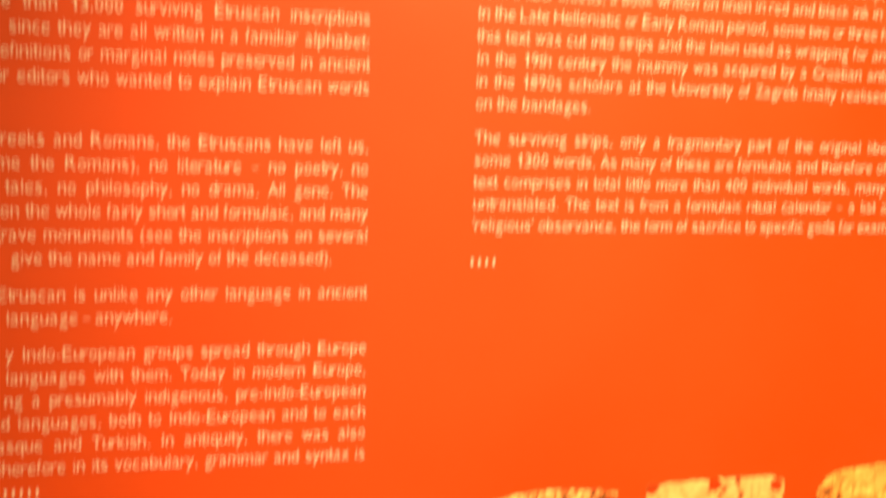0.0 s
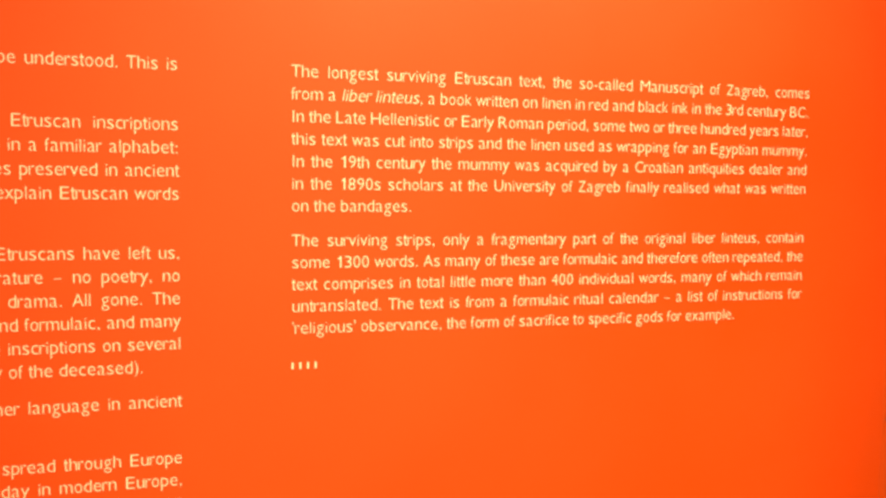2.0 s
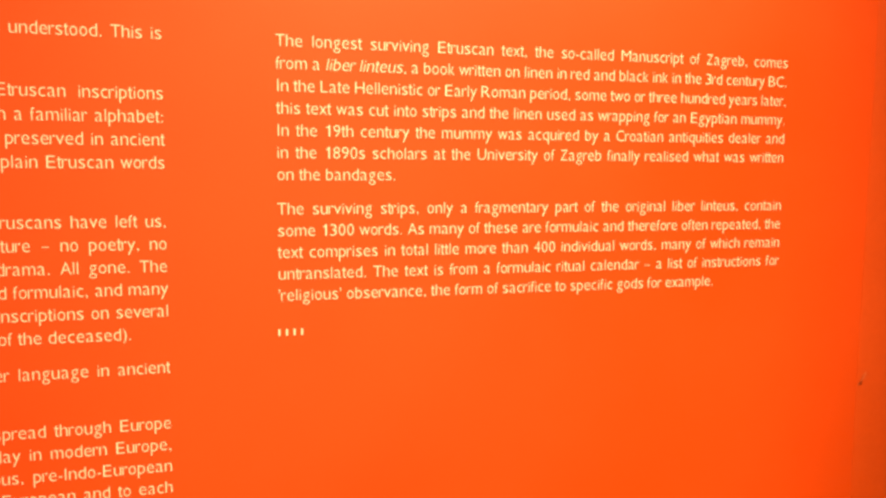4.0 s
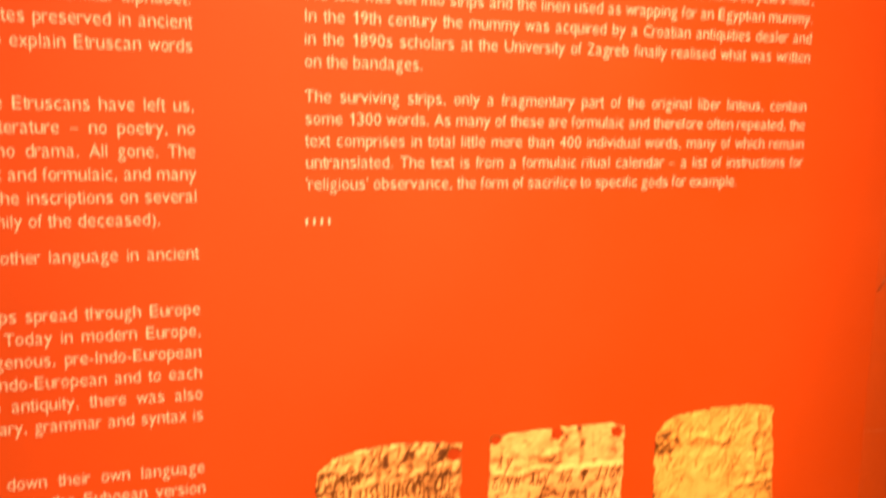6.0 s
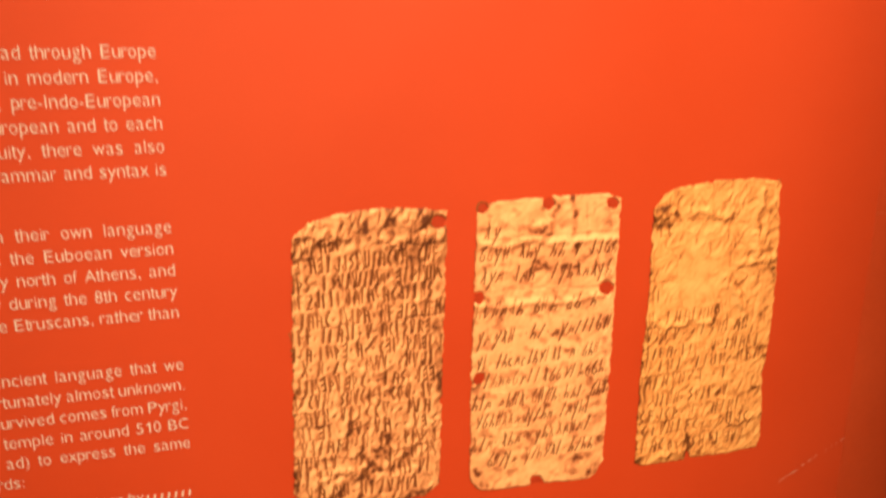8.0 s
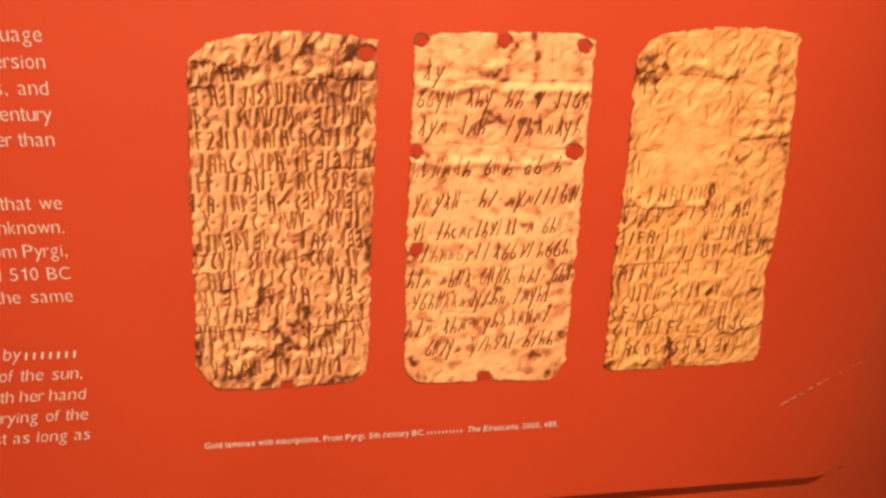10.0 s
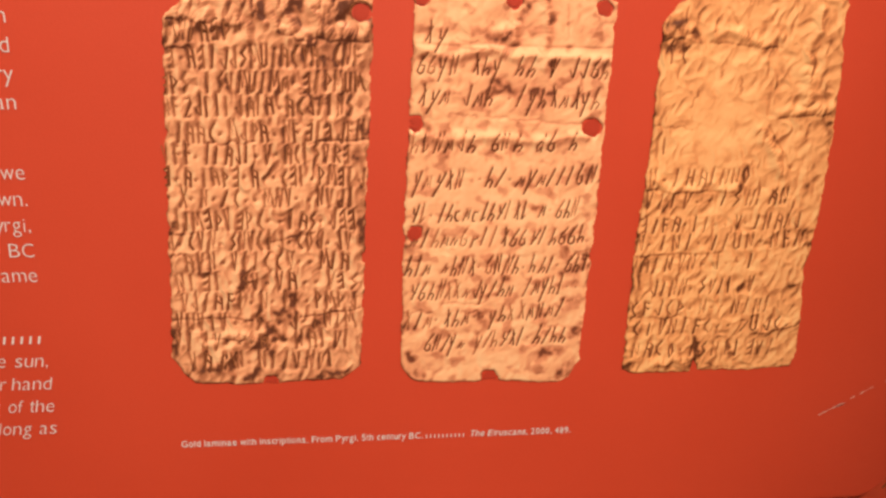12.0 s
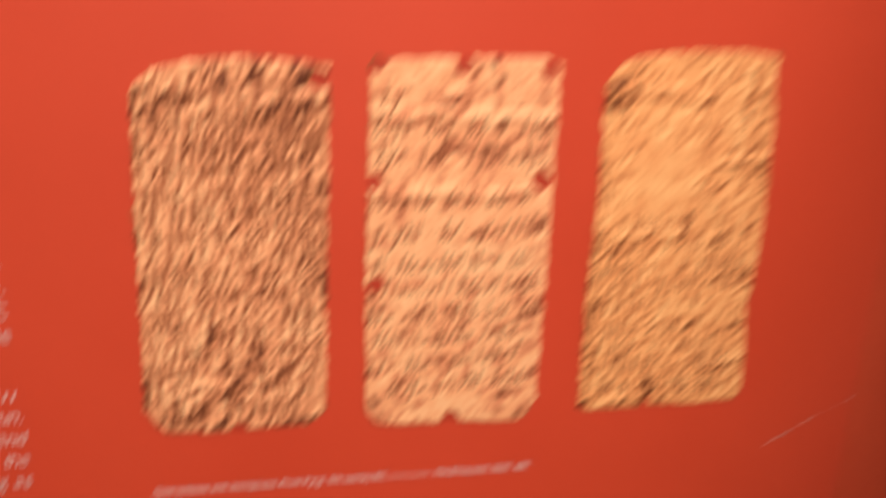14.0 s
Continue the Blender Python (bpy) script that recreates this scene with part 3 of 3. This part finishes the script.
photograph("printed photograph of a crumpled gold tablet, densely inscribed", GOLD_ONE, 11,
           [(-0.0013, 1.1575), (0.0022, 1.1521), (0.0087, 1.1442), (0.0309, 1.1429), (0.0548, 1.1436), (0.0777, 1.1444), (0.0866, 1.1511), (0.0878, 1.1877), (0.0884, 1.2209), (0.0895, 1.2601), (0.0902, 1.2969),
            (0.0913, 1.3224), (0.0791, 1.3241), (0.0626, 1.3256), (0.0465, 1.3260), (0.0305, 1.3241), (0.0134, 1.3204), (0.0042, 1.3122), (0.0034, 1.2859), (0.0017, 1.2471), (0.0006, 1.2055)],
           ONE, 0.0084, 0.62, BROWN_INK, 0.00125,
           [(0.0858, 1.3160, 0.0040), (0.0892, 1.2064, -0.0026), (-0.0016, 1.2061, -0.0024), (0.0439, 1.1440, -0.0032), (0.0010, 1.2639, -0.0022)],
           [(0.0052, 1.3138, 0.0248, 1.3097), (0.0477, 1.3119, 0.0654, 1.3040), (0.0676, 1.3077, 0.0895, 1.3066), (0.0079, 1.3164, 0.0229, 1.3133), (0.0708, 1.3135, 0.0783, 1.3178),
            (0.0153, 1.1660, 0.0398, 1.1674), (0.0328, 1.1975, 0.0288, 1.1850), (0.0193, 1.1541, 0.0278, 1.1604), (0.0060, 1.3050, 0.0240, 1.3130),
            (0.0280, 1.3180, 0.0400, 1.3060), (0.0500, 1.3220, 0.0580, 1.3080), (0.0660, 1.3180, 0.0700, 1.3090),
            (0.0150, 1.3195, 0.0270, 1.3085), (0.0340, 1.3235, 0.0460, 1.3110), (0.0560, 1.3245, 0.0530, 1.3130), (0.0740, 1.3230, 0.0690, 1.3110)],
           [(0.0056, 1.3118, 0.0278, 1.3083), (0.0517, 1.3073, 0.0654, 1.3017), (0.0654, 1.3040, 0.0896, 1.3033), (0.0201, 1.2589, 0.0396, 1.2599), (0.0602, 1.2812, 0.0710, 1.2792),
            (0.0637, 1.2601, 0.0893, 1.2611), (0.0406, 1.2590, 0.0388, 1.2454), (0.0047, 1.2990, 0.0160, 1.2997), (0.0003, 1.2179, 0.0125, 1.2184), (0.0447, 1.2139, 0.0653, 1.2186),
            (0.0002, 1.2071, 0.0069, 1.2086), (0.0010, 1.1770, 0.0366, 1.1768), (0.0589, 1.1786, 0.0862, 1.1800), (0.0354, 1.2073, 0.0332, 1.1950), (0.0332, 1.1950, 0.0283, 1.1856),
            (0.0147, 1.1673, 0.0315, 1.1656), (0.0778, 1.3188, 0.0799, 1.3106)],
           [(0.0437, 1.3169, 0.0441, 1.3128), (0.0599, 1.3188, 0.0614, 1.3163), (0.0268, 1.2863, 0.0303, 1.2820), (0.0696, 1.2961, 0.0760, 1.2947), (0.0859, 1.2662, 0.0887, 1.2639),
            (0.0803, 1.2559, 0.0843, 1.2548), (0.0385, 1.1823, 0.0446, 1.1705), (0.0446, 1.1725, 0.0492, 1.1671), (0.0492, 1.1678, 0.0343, 1.1616), (0.0466, 1.1795, 0.0566, 1.1845),
            (0.0566, 1.1845, 0.0544, 1.1896), (0.0544, 1.1896, 0.0509, 1.1871), (0.0482, 1.1756, 0.0565, 1.1774), (0.0397, 1.1654, 0.0443, 1.1600), (0.0001, 1.1716, 0.0004, 1.1586),
            (0.0086, 1.1504, 0.0198, 1.1521), (0.0319, 1.1463, 0.0392, 1.1495), (0.0661, 1.1459, 0.0802, 1.1493), (0.0860, 1.2252, 0.0867, 1.2117), (0.0647, 1.1746, 0.0671, 1.1759),
            (0.0334, 1.1987, 0.0320, 1.1931), (0.0762, 1.3167, 0.0788, 1.3189)],
           [(0.067, 1.289, 0.026, 0.020, -0.18), (0.020, 1.248, 0.018, 0.030, 0.09), (0.018, 1.192, 0.018, 0.020, 0.10), (0.045, 1.148, 0.050, 0.007, -0.12), (0.062, 1.316, 0.032, 0.009, -0.18), (0.087, 1.235, 0.005, 0.05, -0.15)],
           [(0.011, 0.014, 3.4, 0.6), (0.0050, 0.0078, 2.0, 0.6), (0.0024, 0.0036, 0.45, 0.3)], (0.75, 0.66, 0.25, 1.0), (0.02, 1.25, 0.012, 0.03), 0.55, 0.0)

TWO = [
    (1.3036, 1.3038, 0.1131, 0.1232, "x9"), (1.2908, 1.2904, 0.1095, 0.1974, "669N xh9 hh W LL6h"), (1.2776, 1.2765, 0.1108, 0.1946, "x9n Lnh ./9hxnx9h"),
    (1.2559, 1.2577, 0.1081, 0.1857, "hlNnLh 6Nh d6 h"), (1.2390, 1.2415, 0.1097, 0.1950, "9n9xN .h/.n9n///6N"), (1.2232, 1.2259, 0.1093, 0.1885, "4l./hcnclh4/xl n.6hN"),
    (1.2109, 1.2127, 0.1091, 0.1932, "a/hna6r//x664/h66h"), (1.1970, 1.1984, 0.1070, 0.1959, "hin ahNx.6NNh.hh/.6hT"), (1.1847, 1.1873, 0.1091, 0.1935, "46hNxxaL9/hn /n9h/.."),
    (1.1696, 1.1753, 0.1070, 0.1852, "xin.xhn..9hxxnNn/"), (1.1580, 1.1616, 0.1166, 0.1875, "6N/9a 9/h4x/.h/hh"),
]
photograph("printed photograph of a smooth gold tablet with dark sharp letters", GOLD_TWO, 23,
           [(0.1055, 1.1505), (0.1111, 1.1433), (0.1148, 1.1413), (0.1457, 1.1409), (0.1502, 1.1420), (0.1549, 1.1406), (0.1847, 1.1387), (0.1903, 1.1417), (0.1953, 1.1509), (0.1962, 1.1887), (0.1967, 1.2286),
            (0.1969, 1.2739), (0.1971, 1.3089), (0.1979, 1.3235), (0.1898, 1.3266), (0.1483, 1.3270), (0.1217, 1.3257), (0.1084, 1.3247), (0.1072, 1.2828), (0.1061, 1.2395), (0.1056, 1.1987)],
           TWO, 0.0092, 0.60, PAINT_INK, 0.00092,
           [(0.1908, 1.2682, -0.0043), (0.1100, 1.2692, -0.0034), (0.1110, 1.2181, -0.0034), (0.1501, 1.1430, -0.0040), (0.1116, 1.3224, 0.0030), (0.1514, 1.3232, -0.0036), (0.1917, 1.3206, -0.0034)],
           [(0.148, 1.3110, 0.153, 1.3080), (0.1650, 1.3260, 0.1665, 1.2960), (0.1070, 1.3000, 0.1975, 1.2990), (0.1070, 1.2660, 0.1900, 1.2640)],
           [(0.1253, 1.2734, 0.1386, 1.2722), (0.1414, 1.2725, 0.1572, 1.2709), (0.1572, 1.2709, 0.1868, 1.2695), (0.1275, 1.3054, 0.1398, 1.3051), (0.1276, 1.3024, 0.1399, 1.3022),
            (0.1071, 1.3033, 0.1977, 1.3042), (0.1488, 1.3145, 0.1529, 1.3114), (0.1753, 1.3216, 0.1767, 1.3076), (0.1074, 1.1783, 0.1196, 1.1787), (0.1256, 1.1825, 0.1454, 1.1828),
            (0.1344, 1.1777, 0.1431, 1.1782), (0.1778, 1.1694, 0.1854, 1.1699), (0.1069, 1.2047, 0.1152, 1.2046), (0.1868, 1.2146, 0.1937, 1.2140), (0.1900, 1.2063, 0.1951, 1.2049),
            (0.1415, 1.3036, 0.1457, 1.2998)],
           [(0.1413, 1.3079, 0.1503, 1.3075), (0.1567, 1.2415, 0.1639, 1.2411), (0.1446, 1.2883, 0.1529, 1.2839), (0.1633, 1.2841, 0.1715, 1.2831), (0.1152, 1.2687, 0.1171, 1.2642),
            (0.1084, 1.1582, 0.1110, 1.1527), (0.1131, 1.1458, 0.1169, 1.1450), (0.1891, 1.1643, 0.1937, 1.1711), (0.1851, 1.1421, 0.1860, 1.1463), (0.1749, 1.1564, 0.1851, 1.1575),
            (0.1079, 1.2109, 0.1109, 1.2109), (0.1540, 1.1957, 0.1558, 1.1964), (0.1432, 1.1769, 0.1459, 1.1721), (0.1063, 1.1710, 0.1125, 1.1702), (0.1843, 1.1834, 0.1930, 1.1859),
            (0.1428, 1.2563, 0.1488, 1.2540), (0.1574, 1.3200, 0.1543, 1.3157), (0.1671, 1.2298, 0.1695, 1.2304), (0.1819, 1.1980, 0.1943, 1.2004)],
           [(0.145, 1.229, 0.040, 0.010, 0.16), (0.152, 1.284, 0.026, 0.008, -0.16), (0.150, 1.309, 0.014, 0.004, -0.10), (0.184, 1.155, 0.012, 0.008, -0.08), (0.115, 1.29, 0.012, 0.02, 0.05), (0.112, 1.148, 0.008, 0.008, -0.2)],
           [(0.013, 0.011, 1.9, 0.4), (0.0054, 0.0052, 1.0, 0.4), (0.0027, 0.0028, 0.28, 0.2)], (0.66, 0.77, 0.7, 0.6), (0.145, 1.23, 0.03, 0.02), 0.10, 0.22)

THREE = [
    (1.2979, 1.2981, 0.2240, 0.2346, "iC"), (1.2558, 1.2559, 0.2259, 0.2281, "i"), (1.2404, 1.2424, 0.2214, 0.2734, "N.iHAiNNO"),
    (1.2294, 1.2320, 0.2207, 0.2945, "ViiV..iSNiAN"), (1.2176, 1.2199, 0.2198, 0.3026, "EiFA.ii..V.iNAiL"), (1.2082, 1.2103, 0.2180, 0.3058, "N.iNi.iiUN.NFN"),
    (1.1974, 1.1996, 0.2215, 0.2826, "AiNVN.L..i"), (1.1849, 1.1870, 0.2278, 0.2832, "LiNN.SVii.V"), (1.1746, 1.1755, 0.2197, 0.2947, "CFLCD.N..NiNi"),
    (1.1641, 1.1658, 0.2217, 0.3077, "CiVNiFC..7ULC."), (1.1523, 1.1517, 0.2221, 0.3009, "NACO.iSNDiEVi"),
]
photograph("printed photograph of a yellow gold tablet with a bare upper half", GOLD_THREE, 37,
           [(0.2178, 1.1455), (0.2217, 1.1429), (0.2547, 1.1431), (0.2552, 1.1508), (0.2582, 1.1437), (0.2878, 1.1431), (0.3093, 1.1444), (0.3113, 1.1524), (0.3070, 1.1990), (0.3097, 1.2196), (0.3093, 1.2563), (0.3083, 1.2936),
            (0.3050, 1.3201), (0.3073, 1.3280), (0.2903, 1.3308), (0.2560, 1.3309), (0.2325, 1.3273), (0.2246, 1.3237), (0.2189, 1.3141), (0.2190, 1.2971), (0.2196, 1.2585), (0.2176, 1.2145), (0.2178, 1.1734)],
           THREE, 0.0078, 0.60, BROWN_INK, 0.00095,
           [(0.3073, 1.3280, -0.0022), (0.2560, 1.3318, -0.0024)],
           [(0.2189, 1.3095, 0.2345, 1.3100), (0.2426, 1.3095, 0.2776, 1.3085), (0.2804, 1.2760, 0.3059, 1.2780), (0.2717, 1.2700, 0.2857, 1.2500), (0.2900, 1.2950, 0.2960, 1.2800), (0.2870, 1.1660, 0.3085, 1.1725),
            (0.2350, 1.1490, 0.2540, 1.1500), (0.2204, 1.2400, 0.2636, 1.2400), (0.2940, 1.3200, 0.2900, 1.3050)],
           [(0.2767, 1.2700, 0.2907, 1.2500), (0.2189, 1.3071, 0.2332, 1.3080), (0.2426, 1.3064, 0.2776, 1.3053), (0.2204, 1.2376, 0.2636, 1.2376), (0.2194, 1.2695, 0.2386, 1.2677),
            (0.2804, 1.2734, 0.3059, 1.2756), (0.2487, 1.3235, 0.2538, 1.3158), (0.2371, 1.2787, 0.2396, 1.2851), (0.2724, 1.2540, 0.2690, 1.2486), (0.2185, 1.2055, 0.2626, 1.2064),
            (0.2177, 1.1732, 0.2512, 1.1732), (0.2869, 1.1632, 0.3095, 1.1689), (0.2353, 1.1466, 0.2545, 1.1484), (0.2550, 1.1609, 0.2567, 1.1483), (0.2622, 1.1466, 0.2870, 1.1434),
            (0.2930, 1.1630, 0.3068, 1.1713), (0.2593, 1.2930, 0.2610, 1.2841), (0.2497, 1.2941, 0.2505, 1.2903)],
           [(0.2214, 1.3132, 0.2282, 1.3158), (0.2219, 1.3041, 0.2296, 1.3049), (0.2349, 1.3099, 0.2378, 1.3081), (0.2665, 1.2417, 0.2683, 1.2486), (0.3031, 1.2169, 0.3054, 1.2126),
            (0.2206, 1.1463, 0.2213, 1.1462), (0.3060, 1.2717, 0.3074, 1.2677), (0.2196, 1.2328, 0.2211, 1.2314), (0.2307, 1.2328, 0.2297, 1.2293), (0.2741, 1.1879, 0.2752, 1.1901),
            (0.2551, 1.1601, 0.2569, 1.1530), (0.2728, 1.1573, 0.2752, 1.1509)],
           [(0.255, 1.268, 0.024, 0.030, 0.13), (0.2190, 1.1895, 0.0022, 0.0026, -0.45), (0.3014, 1.1897, 0.0020, 0.0026, -0.45), (0.2220, 1.2766, 0.0032, 0.0038, -0.25), (0.3016, 1.2828, 0.0036, 0.0040, -0.30), (0.3003, 1.2405, 0.0022, 0.0026, -0.35),
            (0.2707, 1.2988, 0.0013, 0.0016, -0.40), (0.2794, 1.2947, 0.0013, 0.0016, -0.40), (0.2225, 1.3115, 0.006, 0.004, -0.22), (0.302, 1.275, 0.008, 0.040, -0.10), (0.262, 1.205, 0.012, 0.020, 0.08), (0.260, 1.150, 0.045, 0.007, -0.10), (0.2205, 1.195, 0.006, 0.040, -0.12)],
           [(0.010, 0.013, 3.0, 0.6), (0.0048, 0.0068, 2.1, 0.6), (0.0024, 0.0034, 0.50, 0.2)], (0.66, 0.68, 0.3, 0.7), (0.252, 1.268, 0.022, 0.030), 0.55, 0.05)

# ---- wear on the panel and the wall ----
rng = random.Random(5)


def scratch(name, x0, z0, x1, z1, wide, y, label, mat, owner, breaks):
    bm, n = bmesh.new(), 14
    for k in range(n):
        if rng.random() < breaks:
            continue
        run = [(x0 + (x1 - x0) * (k + j / 3) / n + rng.uniform(-1, 1) * 0.0002, z0 + (z1 - z0) * (k + j / 3) / n + rng.uniform(-1, 1) * 0.0002) for j in range(4)]
        ribbon(bm, run, wide * rng.uniform(0.4, 1.3), y, 0.4)
    return part(name, bm, mat, owner, label)


scratch("scratch", 0.3300, 1.1145, 0.3640, 1.1335, 0.0007, -0.0003, "pale broken scratch in the red film", SCRATCH, panel, 0.45)
scratch("scratch", 0.3640, 1.1330, 0.3795, 1.1410, 0.0005, -0.0003, "pale broken scratch in the red film", SCRATCH, panel, 0.6)
scratch("scratch", 0.3400, 1.1195, 0.3440, 1.1215, 0.0013, -0.0004, "pale dent in the red film", SCRATCH, panel, 0.3)
scratch("scratch", 0.3770, 1.1395, 0.3795, 1.1412, 0.0012, -0.0004, "pale dent in the red film", SCRATCH, panel, 0.3)
front = bpy.data.objects["wall_front"]
scratch("scuff", 0.3880, 1.4010, 0.3925, 1.4090, 0.0030, WALL_Y - 0.0003, "faint pale scuff on the wall paint", SCUFF, front, 0.2)
scratch("scuff", 0.3862, 1.3010, 0.4050, 1.3005, 0.0014, WALL_Y - 0.0003, "faint pale scuff on the wall paint", SCUFF, front, 0.2)

bm = bmesh.new()
ribbon(bm, [(0.3775, 1.0668), (0.3788, 1.0682), (0.3800, 1.0700)], 0.0014, -0.0003, 0.5)
part("chip", bm, BROWN_INK, panel, "small dark chip at the rounded corner")
